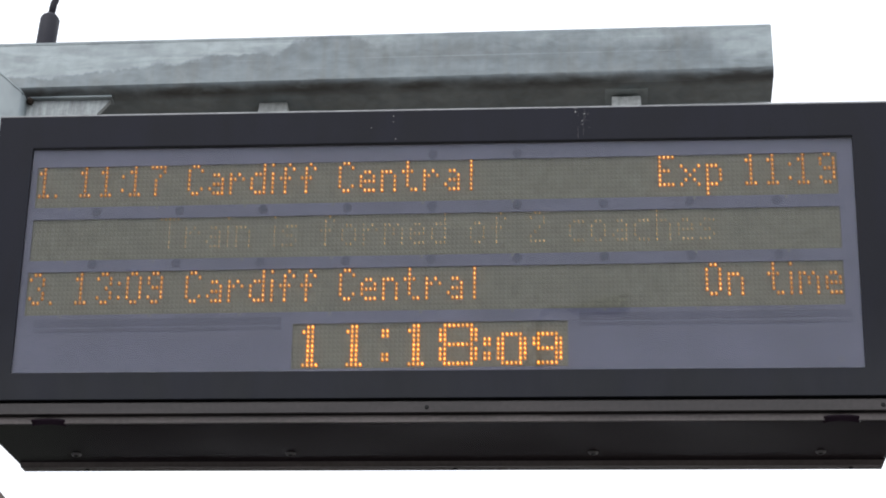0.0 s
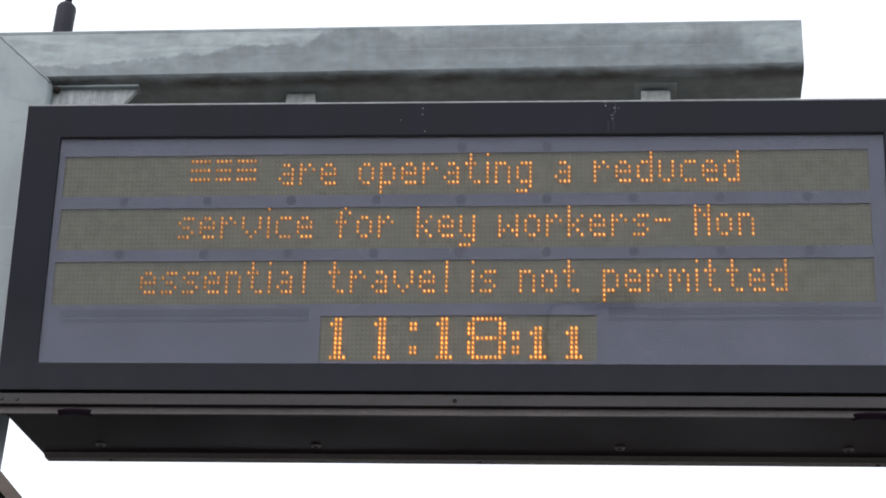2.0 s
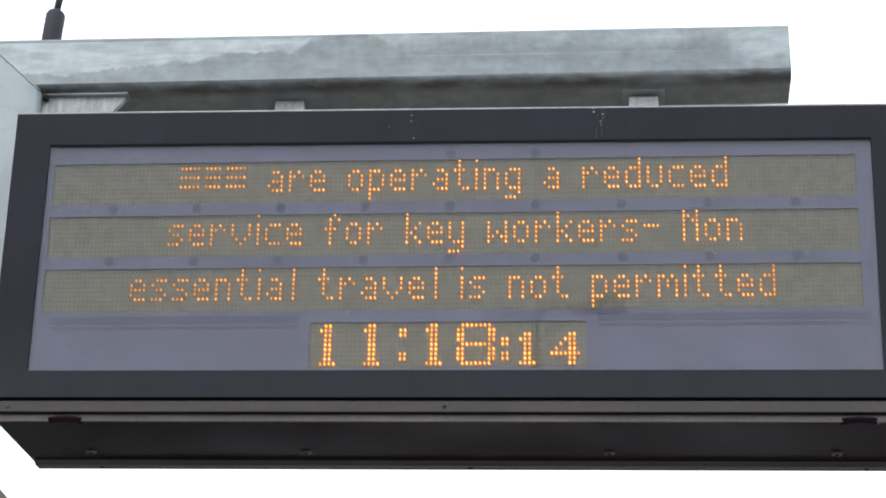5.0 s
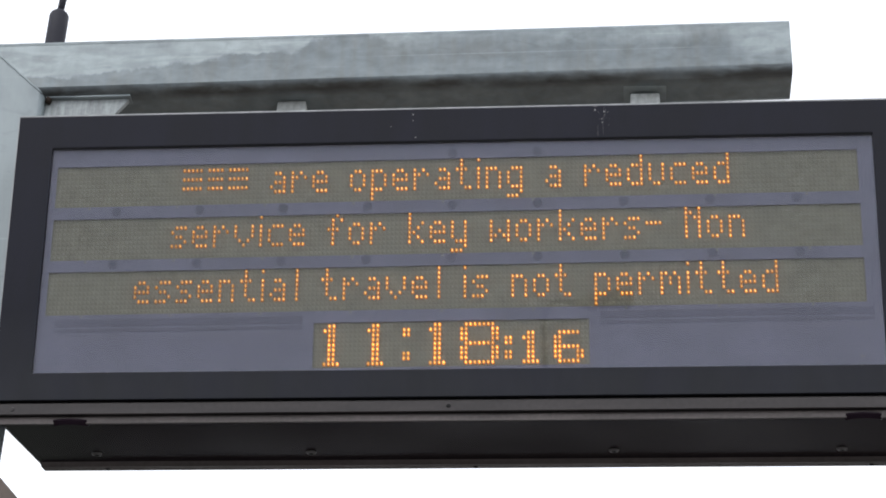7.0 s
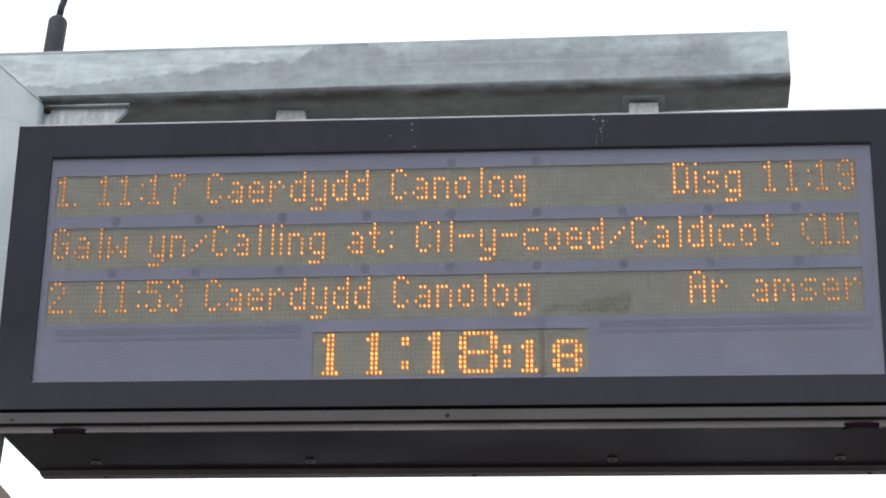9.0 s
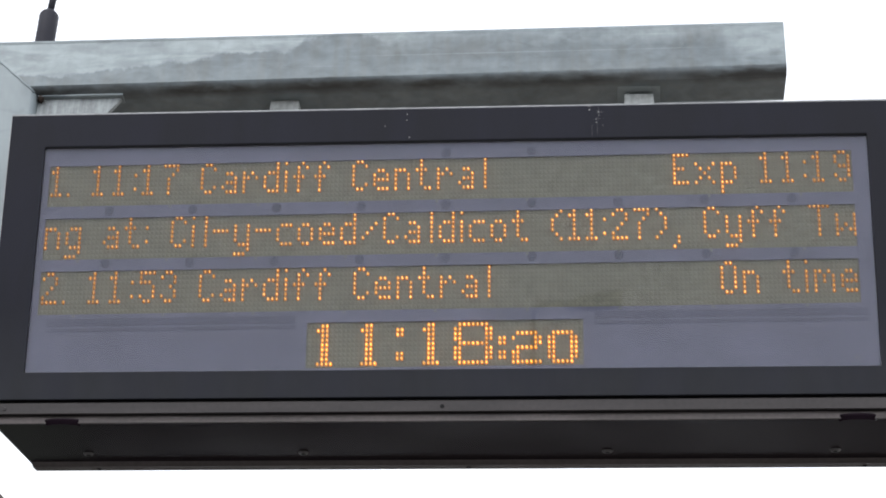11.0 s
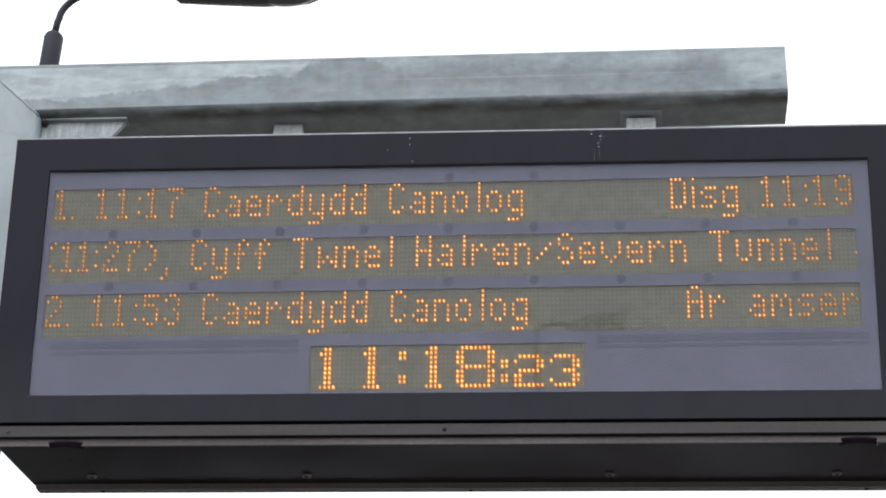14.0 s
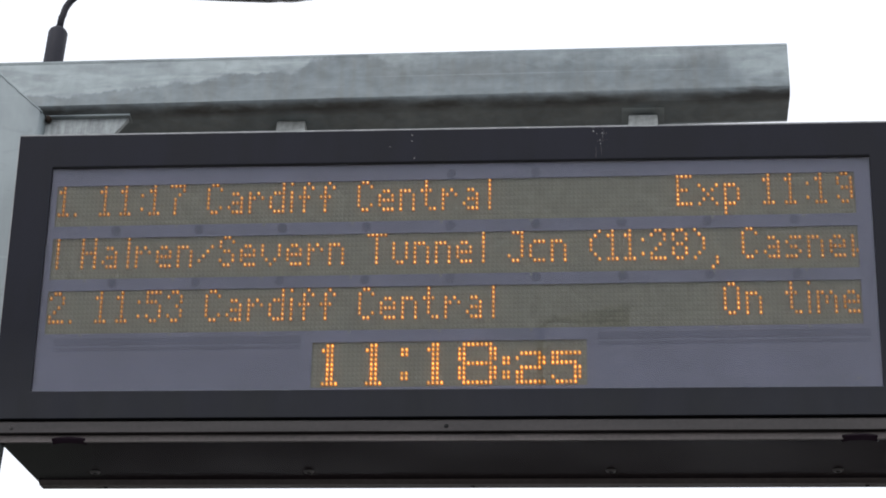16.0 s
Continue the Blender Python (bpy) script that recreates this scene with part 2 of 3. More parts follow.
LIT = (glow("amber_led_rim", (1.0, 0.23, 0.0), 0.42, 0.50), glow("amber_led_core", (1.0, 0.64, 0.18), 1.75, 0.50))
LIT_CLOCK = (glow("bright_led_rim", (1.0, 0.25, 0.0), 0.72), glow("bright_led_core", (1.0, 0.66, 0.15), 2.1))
GLASS = glass_material()
# inner face of the pane, left fully clear to leave out its reflection
INNER = bpy.data.materials.new("clear_inner_face")
INNER.use_nodes = True
INNER.node_tree.nodes.clear()
inner_out, inner_clear = INNER.node_tree.nodes.new("ShaderNodeOutputMaterial"), INNER.node_tree.nodes.new("ShaderNodeBsdfTransparent")
INNER.node_tree.links.new(inner_clear.outputs[0], inner_out.inputs[0])
WHITE = material("pale_bracket_paint", (0.49, 0.52, 0.515), 0.6, vary=0.2, scale=25, stretch=(6, 6, 1), bump=0.1)
GUSSET = material("streaked_gusset_zinc", (0.36, 0.395, 0.405), 0.6, vary=0.35, scale=22, stretch=(5, 5, 0.7), bump=0.1)
RUST = material("rust_brown_gap", (0.040, 0.026, 0.019), 0.9, vary=0.5, scale=60, bump=0.3)
SCREW = material("dull_screw", (0.30, 0.29, 0.29), 0.5, 0.2, bump=0.0)
LAMP = material("dark_grey_lamp_paint", (0.020, 0.020, 0.031), 0.6, vary=0.3, scale=6, bump=0.05, spec=0.3)
LANTERN = material("brown_grey_lantern", (0.17, 0.155, 0.145), 0.55, vary=0.2, scale=10, bump=0.04)
BOWL = material("dull_lamp_bowl", (0.27, 0.25, 0.23), 0.3, vary=0.2, scale=8, bump=0.02)
ASPHALT = material("platform_asphalt", (0.055, 0.050, 0.046), 0.9, vary=0.3, scale=1.2, bump=0.6, fine=150)
RENDER_WALL = material("grey_green_wall", (0.20, 0.22, 0.18), 0.9, vary=0.3, scale=1.5, bump=0.3)
TIMBER = material("brown_bargeboard", (0.13, 0.10, 0.085), 0.7, vary=0.3, scale=3, stretch=(1, 1, 5), bump=0.2)
TILE = material("dark_roof_tile", (0.09, 0.075, 0.07), 0.8, vary=0.35, scale=4, bump=0.3)
GREY = material("grey_gutter", (0.22, 0.22, 0.22), 0.5, vary=0.2, scale=5, bump=0.05)
SCRATCH = material("scratched_paint", (0.15, 0.15, 0.155), 0.6, bump=0.0)
CHIP = material("bare_metal_chip", (0.42, 0.42, 0.42), 0.5, 0.3, bump=0.0)


# ---- mesh helpers ----
WORLD = {}


def thing(name, at, label, category, group="", kind=""):
    ob = new(name)
    ob.location = at
    WORLD[ob.name] = Vector(at)
    return tagged(ob, label, category, group, kind)


def part(name, bm, mat, parent, label="", smooth=False):
    """Links a bmesh, given in the place's coordinates, as one mesh under a thing or a part."""
    base = WORLD[parent.name]
    bmesh.ops.translate(bm, verts=bm.verts, vec=-base)
    bm.normal_update()
    me = bpy.data.meshes.new(name)
    bm.to_mesh(me)
    bm.free()
    me.materials.append(mat)
    if smooth:
        me.polygons.foreach_set("use_smooth", [smooth is True or f.area < smooth for f in me.polygons])
    ob = new(name, me)
    ob.parent = parent
    WORLD[ob.name] = base.copy()
    return tagged(ob, label)


def box(bm, x0, x1, y0, y1, z0, z1, bevel=0.0, seg=2):
    res = bmesh.ops.create_cube(bm, size=1, matrix=Matrix.LocRotScale(
        ((x0 + x1) / 2, (y0 + y1) / 2, (z0 + z1) / 2), None, (x1 - x0, y1 - y0, z1 - z0)))
    if bevel:
        es = {e for v in res["verts"] for e in v.link_edges}
        bmesh.ops.bevel(bm, geom=list(es), offset=bevel, segments=seg, affect='EDGES', profile=0.5)
    return bm


def boxed(*a, **k):
    return box(bmesh.new(), *a, **k)


def prism(bm, pts, y0, y1):
    """A polygon in the x-z plane, extruded from y0 to y1."""
    f = bm.faces.new([bm.verts.new((x, y0, z)) for x, z in pts])
    r = bmesh.ops.extrude_face_region(bm, geom=[f])
    bmesh.ops.translate(bm, verts=[v for v in r["geom"] if isinstance(v, bmesh.types.BMVert)], vec=(0, y1 - y0, 0))
    bmesh.ops.recalc_face_normals(bm, faces=bm.faces)
    return bm


def disc(bm, c, axis, r, h, seg=16, r2=None):
    """A short cylinder from c along axis."""
    q = Vector(axis).to_track_quat("Z", "Y").to_matrix().to_4x4()
    m = Matrix.Translation(Vector(c) + Vector(axis).normalized() * h / 2) @ q
    bmesh.ops.create_cone(bm, cap_ends=True, segments=seg, radius1=r, radius2=r if r2 is None else r2, depth=h, matrix=m)
    return bm


def tube(bm, pts, radii, seg=14):
    """A swept round bar through pts."""
    rings = []
    for i, p in enumerate(pts):
        a = Vector(pts[max(i - 1, 0)])
        b = Vector(pts[min(i + 1, len(pts) - 1)])
        d = (b - a).normalized()
        u = d.cross(Vector((0, 1, 0.01))).normalized()
        w = d.cross(u)
        r = radii[i] if isinstance(radii, (list, tuple)) else radii
        rings.append([bm.verts.new(Vector(p) + (u * math.cos(2 * math.pi * k / seg) + w * math.sin(2 * math.pi * k / seg)) * r) for k in range(seg)])
    for a, b in zip(rings, rings[1:]):
        for k in range(seg):
            bm.faces.new((a[k], a[(k + 1) % seg], b[(k + 1) % seg], b[k]))
    bm.faces.new(rings[0][::-1])
    bm.faces.new(rings[-1])
    bmesh.ops.recalc_face_normals(bm, faces=bm.faces)
    return bm


# ---- ground ----
gm = boxed(-300, 300, -300, 300, -0.5, 0)
ground = part("ground", gm, ASPHALT, thing("ground_base", (0, 0, 0), "", ""))
ground.parent = None
bpy.data.objects.remove(bpy.data.objects["ground_base"])
tagged(ground, "dark grey asphalt platform surface under the sign", "ground", kind="structure")

# unseen walls added to keep low sky out of the underside's reflection
BLOCKER = material("dark_blocker", (0.060, 0.045, 0.040), 0.9, vary=0.4, scale=3, bump=0.4)
for name, y in (("blocker_north", 13.0), ("blocker_south", -24.0)):
    w = part(name, boxed(-60, 60, y, y + 0.3, 0, 3.4), BLOCKER, ground)
    w.parent = None
    tagged(w, "unseen dark wall added to block the low sky", "wall", kind="structure")

# ---- galvanised gantry: post, mitred arm, gusset and hangers ----
YB, BD = 0.0155, 0.105
LX, RX, PX = -0.212, 1.374, -0.0735
gantry = thing("sign_gantry", (-0.13, 0.068, 0), "weathered galvanised box-section steel post with mitred arm", "sign post")


def hollow_section(pts, y0, y1, radius):
    bm = prism(bmesh.new(), pts, y0, y1)
    es = [e for e in bm.edges if abs(e.verts[0].co.y - e.verts[1].co.y) < 1e-6 and e.calc_length() > 0.3]
    bmesh.ops.bevel(bm, geom=es, offset=radius, segments=4, affect='EDGES', profile=0.5)
    return bm


ZTL, ZBL, ZTR, ZBR = 4.0255, 3.891, 4.0365, 3.909
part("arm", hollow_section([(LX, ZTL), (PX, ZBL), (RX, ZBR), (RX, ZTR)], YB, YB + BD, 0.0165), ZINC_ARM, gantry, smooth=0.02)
part("post", hollow_section([(LX - 0.001, 0), (PX, 0), (PX, ZBL - 0.002), (LX - 0.001, ZTL - 0.002)], YB + 0.0005, YB + BD - 0.0005, 0.009), ZINC, gantry, smooth=0.02)
weld = tube(bmesh.new(), [(LX + 0.012 + (PX - LX - 0.016) * k / 14, YB + 0.0008, ZTL - 0.014 + (ZBL - ZTL + 0.016) * k / 14 + 0.001 * math.sin(k * 2.1)) for k in range(15)], 0.0022, 8)
part("weld_bead", weld, ZINC, gantry, "rough weld bead along the mitre", smooth=True)
part("gusset_plate", prism(bmesh.new(), [(-0.073, 3.752), (-0.003, 3.752), (0.090, 3.887), (0.090, 3.8925), (-0.073, 3.890)], 0.0356, 0.0456), GUSSET, gantry, "pale galvanised gusset plate with run-off streaks")
# rusty gap in the inner corner, built as a solid blob
gap = bmesh.new()
bmesh.ops.create_icosphere(gap, subdivisions=2, radius=1, matrix=Matrix.Translation((-0.0665, YB + 0.012, 3.884)) @ Matrix.Diagonal((0.0068, 0.009, 0.0068, 1)))
for v in gap.verts:
    v.co += Vector((noise.noise(v.co * 160), 0, noise.noise(v.co * 160 + Vector((7, 0, 0))))) * 0.003
part("rust_blob", gap, RUST, gantry, "rusty brown blob in place of a gap in the inner corner", smooth=True)
part("gusset_flange", boxed(-0.073, 0.095, 0.026, 0.054, 3.8895, 3.8945, 0.001), ZINC, gantry)
for hx in (0.408, 1.0945):
    bm = prism(bmesh.new(), [(hx - 0.033, 3.76), (hx + 0.033, 3.76), (hx + 0.0275, 3.8985), (hx - 0.0275, 3.8985)], 0.063, 0.100)
    es = [e for e in bm.edges if abs(e.verts[0].co.z - e.verts[1].co.z) < 1e-6 and e.verts[0].co.z > 3.85]
    bmesh.ops.bevel(bm, geom=es, offset=0.004, segments=2, affect='EDGES', profile=0.5)
    part("hanger_bracket", bm, WHITE, gantry, "pale painted hanger bracket between arm and display")
    part("hanger_plate", boxed(hx - 0.041, hx + 0.041, 0.050, 0.112, 3.894 + hx * 0.009, 3.9005 + hx * 0.009, 0.001), ZINC, gantry)

# ---- departure board housing ----
X0, X1, Z0, Z1, DEEP = -0.068, 1.560, 2.52, 3.1025, 0.36
SX0, SX1, SZ0, SZ1 = 0.0, 1.4935, 2.600, 3.035
board = thing("departure_board", (0.745, 0.18, Z0), "black-framed station departure board with amber dot-matrix lines behind glass", "display board")
# the board leans towards its readers: its parts are laid out upright from (0.745, 0.18, 2.52)
board.matrix_world = pose(0.745, 0.18, 3.21, 11.0, 0, 0)

part("housing_back", boxed(X0 + 0.003, X1 - 0.003, DEEP - 0.012, DEEP - 0.004, Z0 + 0.008, Z1 - 0.004), BLACK, board)
part("housing_top", boxed(X0, X1, 0.0056, DEEP, Z1 - 0.004, Z1, 0.001), BOUNCE, board, "brown-grey top sheet of the housing, toned to bounce light")
for xa, xb in ((X0, X0 + 0.003), (X1 - 0.003, X1)):
    part("housing_side", boxed(xa, xb, 0.0056, DEEP - 0.004, Z0 + 0.006, Z1 - 0.0045), BLACK, board)
part("underside_panel", boxed(X0 + 0.003, X1 - 0.003, 0.0188, DEEP - 0.03, Z0 + 0.006, Z0 + 0.010), GLOSS, board, "black underside sheet with four screws")
bm = boxed(X0, X1, 0.0142, 0.0185, Z0 - 0.0100, Z0 + 0.0065, 0.0008)
part("front_flange", bm, FLANGE, board, "brown-grey metal flange")
bm = boxed(X0 + 0.003, X1 - 0.003, DEEP - 0.03, DEEP - 0.001, Z0 - 0.001, Z0 + 0.007)
for v in bm.verts:
    if v.co.z > Z0 + 0.003 and v.co.y < DEEP - 0.02:
        v.co.y -= 0.012
part("rear_flange", bm, FLANGE, board, "brown-grey folded edge")
part("bottom_rail", boxed(X0, X1, 0.004, 0.0105, Z0 + 0.004, 2.5447, 0.0012), RAIL, board, "brown-grey metal rail below the door")
# black strip standing in for the shade in the gaps by the rail
part("gap_shade_strip", boxed(X0 + 0.002, X1 - 0.002, 0.0106, 0.0140, Z0 + 0.0030, 2.552), MATTE_BLACK, board)
for sx in (0.059, 0.464, 1.025, 1.438):
    # a broad washer, bevelled to its edge, under a low head with a socket
    bm = disc(bmesh.new(), (sx, 0.264, Z0 + 0.0060), (0, 0, -1), 0.0102, 0.0032, 24, 0.0078)
    screw = part("screw", bm, SCREW, board, "dull grey screw and washer")
    part("screw_socket", disc(bmesh.new(), (sx, 0.264, Z0 + 0.0028), (0, 0, -1), 0.0046, 0.0006, 12), MATTE_BLACK, screw)
# dark lock recesses built as caps, squashed to fit the camera's view
for sx in (0.072, 1.450):
    bm = bmesh.new()
    for ra, rb, za, zb in ((0.0345, 0.0350, -0.0030, -0.0060), (0.0350, 0.0300, -0.0060, -0.0135)):
        ring = disc(bmesh.new(), (0, 0, 0), (0, 0, -1), ra, za - zb, 32, rb)
        for v in ring.verts:
            v.co = Vector((sx + v.co.x, 0.0225 + v.co.y * 0.5, Z0 + za + v.co.z))
        spare = bpy.data.meshes.new("spare")
        ring.to_mesh(spare)
        ring.free()
        bm.from_mesh(spare)
        bpy.data.meshes.remove(spare)
    part("recess_cap", bm, GLOSS, board, "black cap in place of a dark recess, fitted to the view")
for rx, rz in ((0.741, 2.534), (-0.030, 2.534), (-0.058, 2.5345), (1.52, 2.534)):
    part("rivet", disc(bmesh.new(), (rx, 0.0042, rz), (0, -1, 0), 0.004, 0.002, 12, 0.003), MATTE_BLACK if rx > 0.5 else RAIL, board)

for rx in (0.765, 1.50, 0.06):
    part("rivet", disc(bmesh.new(), (rx, DEEP - 0.012, Z0 - 0.0008), (0, 0, -1), 0.0045, 0.0022, 12, 0.0035), MATTE_BLACK, board)

# glazed door frame
bm = bmesh.new()
FO = [(X0, 2.549), (X1, 2.549), (X1, Z1 - 0.0025), (X0, Z1 - 0.0025)]
FI = [(SX0, SZ0), (SX1, SZ0), (SX1, SZ1), (SX0, SZ1)]
vo = [bm.verts.new((x, 0.0, z)) for x, z in FO]
vi = [bm.verts.new((x, 0.0, z)) for x, z in FI]
ring = [bm.faces.new((vo[k], vo[(k + 1) % 4], vi[(k + 1) % 4], vi[k])) for k in range(4)]
ext = bmesh.ops.extrude_face_region(bm, geom=ring)
bmesh.ops.translate(bm, verts=[v for v in ext["geom"] if isinstance(v, bmesh.types.BMVert)], vec=(0, 0.0055, 0))
bmesh.ops.recalc_face_normals(bm, faces=bm.faces)
rim = [e for e in bm.edges if all(v.co.y < 0.001 for v in e.verts) and len({f.normal.y < -0.5 for f in e.link_faces}) == 2]
bmesh.ops.bevel(bm, geom=rim, offset=0.0014, segments=2, affect='EDGES', profile=0.5)
door = part("door_frame", bm, DOOR, board, "black painted door frame with small chips")
part("top_edge_trim", boxed(X0, X1, 0.001, 0.0054, Z1 - 0.0022, Z1 + 0.0004), EDGE, door, "thin bare metal edge")
part("side_edge_trim", boxed(X0 - 0.0012, X0 + 0.0008, 0.001, 0.0054, 2.56, Z1 - 0.003), EDGE, door, "thin bare metal edge")
# black strip painted in for the shade under the recess's top edge
part("recess_shade_strip", boxed(SX0, SX1, 0.0008, 0.0034, SZ1 - 0.0016, SZ1 - 0.0003), MATTE_BLACK, door, "black strip standing in for shade in the screen recess")
pane = part("pane", prism(bmesh.new(), [(SX0, SZ0), (SX1, SZ0), (SX1, SZ1), (SX0, SZ1)], 0.0035, 0.0045), GLASS, door, "clear glazing that mirrors the white sky")
pane.visible_shadow = False
pane.data.materials.append(INNER)
for face in pane.data.polygons:
    face.material_index = 0 if face.normal.y < -0.5 else 1
rnd = random.Random(4)
bm = bmesh.new()
for cx, cz, sz in [(1.452, 2.616, 0.0022), (1.456, 2.6155, 0.0015), (1.285, 2.640, 0.0013), (0.055, 2.648, 0.0008), (0.061, 2.643, 0.0008)] + \
        [(rnd.uniform(0.03, 1.46), rnd.uniform(2.605, 3.02), rnd.uniform(0.0003, 0.0007)) for _ in range(45)]:
    disc(bm, (cx, 0.0034, cz), (0, -1, 0), sz, 0.0002, 6)
tagged(part("dust_specks", bm, CHIP, pane, "pale specks of dirt on the glass"), kind="stuff")
bm = bmesh.new()
for cx, cz, s in [(0.668, 3.089, 0.0016), (0.668, 3.077, 0.0014), (0.673, 3.043, 0.0016), (0.628, 3.066, 0.0012), (1.0, 3.0915, 0.002), (1.016, 3.087, 0.0018), (1.012, 3.073, 0.0016), (1.013, 3.066, 0.0014)] + \
        [(1.005 + rnd.uniform(0, 0.02), rnd.uniform(3.04, 3.09), rnd.uniform(0.0003, 0.0006)) for _ in range(14)]:
    disc(bm, (cx, 0.0002, cz), (0, -1, 0.0), s * 0.7, 0.0004, 7)
tagged(part("paint_chips", bm, CHIP, door, "small pale chips in the paint"), kind="stuff")
bm = bmesh.new()
for cx, za, zb in ((1.0165, 3.072, 3.0995), (1.0140, 3.045, 3.078), (1.0050, 3.040, 3.062), (1.0185, 3.084, 3.092)):
    steps = 7
    for k in range(steps):
        z0, z1 = za + (zb - za) * k / steps, za + (zb - za) * (k + rnd.uniform(0.4, 0.9)) / steps
        px, half = cx + rnd.uniform(-0.0007, 0.0007), rnd.uniform(0.00015, 0.0004)
        box(bm, px - half, px + half, -0.0002, 0.0002, z0, z1)
box(bm, 0.997, 1.003, -0.0003, 0.0002, 3.0975, 3.0995)
tagged(part("scratches", bm, SCRATCH, door, "fine upright scratches in the paint"), kind="stuff")

# ---- dot-matrix lines ----
PH, PV = 0.00771, 0.0090
CLOCK_PH, CLOCK_PV = 0.00781, 0.0088
COLS_N = 188
LEFT = 0.0139
YMASK, YBOARD, YON, YOFF = 0.0065, 0.0097, 0.0086, 0.0360
TOPS = [3.00455, 2.90085, 2.79555]
# slots of the mask plate: lower and upper edge; the diodes sit off-centre in them to fit the camera's view
SLOTS = [(2.9220, 3.0025), (2.8180, 2.8982), (2.7130, 2.7955)]
CLOCK_LEFT, CLOCK_TOP, CLOCK_COLS, CLOCK_ROWS = 0.499, 2.6888, 62, 9
MARGIN = 0.0025
# the display unit is turned a little to fit its lines to the camera's view
SKEW = Matrix.Translation((0, 0, 0.375)) @ pose(0, 0, 0, 0, -0.29, 0) @ Matrix.Translation((0, 0, -0.375))


def windows():
    w = [(LEFT - MARGIN, LEFT + COLS_N * PH + MARGIN, low, high) for low, high in SLOTS]
    w.append((CLOCK_LEFT - 0.001, CLOCK_LEFT + CLOCK_COLS * CLOCK_PH + 0.001, CLOCK_TOP - CLOCK_ROWS * CLOCK_PV - 0.003, CLOCK_TOP + 0.002))
    return w


def mask_plate():
    """One plate with four slots, butted from strips."""
    bm = bmesh.new()
    x0, x1, z0, z1 = SX0 - 0.03, SX1 + 0.03, SZ0 - 0.03, SZ1 + 0.03
    z = z1
    for a, b, c, d in windows():
        box(bm, x0, x1, YMASK, YMASK + 0.0015, d, z)
        box(bm, x0, a, YMASK, YMASK + 0.0015, c, d)
        box(bm, b, x1, YMASK, YMASK + 0.0015, c, d)
        z = c
    if z > z0:
        box(bm, x0, x1, YMASK, YMASK + 0.0015, z0, z)
    return bm


mask = part("mask_plate", mask_plate(), MASK, board, "grey plate with slots for the text lines")
mask.matrix_basis = SKEW
FIXING = material("dark_grey_fixing", (0.156, 0.156, 0.228), 0.7, bump=0)
TAB = material("pale_plastic_tab", (0.30, 0.30, 0.30), 0.6, bump=0)
for z in (3.0130, 2.9115, 2.8090):
    for k in (range(10) if z < 3.0 else (4, 5)):
        part("fixing", disc(bmesh.new(), (0.128 + k * 0.1535, YMASK - 0.0002, z), (0, -1, 0), 0.0088, 0.0008, 18), FIXING, mask)
for low, high in SLOTS:
    for k in range(9):
        part("panel_clip", boxed(0.075 + k * 0.162, 0.079 + k * 0.162, YMASK - 0.001, YMASK - 0.0001, low - 0.0060, low - 0.0010), TAB, mask)
BAND = material("darker_mask_band", (0.176, 0.176, 0.258), 0.7, vary=0.15, scale=9, bump=0.02)
for za, zb in ((2.6905, 2.7045), (2.680, 2.687)):
    for xa, xb in ((0.030, 0.478), (1.005, 1.478)):
        part("mask_band", boxed(xa, xb, YMASK - 0.0006, YMASK - 0.0001, za, zb, 0.0002, 1), BAND, mask)


def dots(cells, x0, ztop, y, r, depth, seg=6, ph=PH, pv=PV):
    """Small domes at the given (column, row) cells; returned as a bmesh."""
    vs, fs = [], []
    for c, q in cells:
        cx, cz = x0 + (c + 0.5) * ph, ztop - (q + 0.5) * pv
        k0 = len(vs)
        for k in range(seg):
            a = 2 * math.pi * (k + 0.5) / seg
            vs.append((cx + r * math.cos(a), y, cz + r * 1.18 * math.sin(a)))
        vs.append((cx, y - depth, cz))
        fs += [(k0 + k, k0 + (k + 1) % seg, k0 + seg) for k in range(seg)]
    me = bpy.data.meshes.new("dots")
    me.from_pydata(vs, [], fs)
    bm = bmesh.new()
    bm.from_mesh(me)
    bpy.data.meshes.remove(me)
    return bm


def lit_dots(cells, x0, ztop, y, ph=PH, pv=PV):
    """Lit lenses: a rim and a smaller slanted core, where the chip shines through, to each dot."""
    bm = bmesh.new()
    lean = radians(102)
    for c, q in cells:
        cx, cz = x0 + (c + 0.5) * ph, ztop - (q + 0.5) * pv
        rings = []
        for rx, rz, dep in ((0.0032, 0.0045, 0.0), (0.00105, 0.0021, 0.0012)):
            ring = []
            for k in range(8):
                u, v = rz * math.cos(math.pi * (k + 0.5) / 4), rx * math.sin(math.pi * (k + 0.5) / 4)
                ring.append(bm.verts.new((cx + u * math.cos(lean) - v * math.sin(lean), y - dep, cz + u * math.sin(lean) + v * math.cos(lean))))
            rings.append(ring)
        for k in range(8):
            bm.faces.new((rings[0][k], rings[0][(k + 1) % 8], rings[1][(k + 1) % 8], rings[1][k]))
        bm.faces.new(rings[1]).material_index = 1
    return bm


def lit_part(name, bm, mats, parent, label):
    ob = part(name, bm, mats[0], parent, label)
    ob.data.materials.append(mats[1])
    return ob


LINES = []
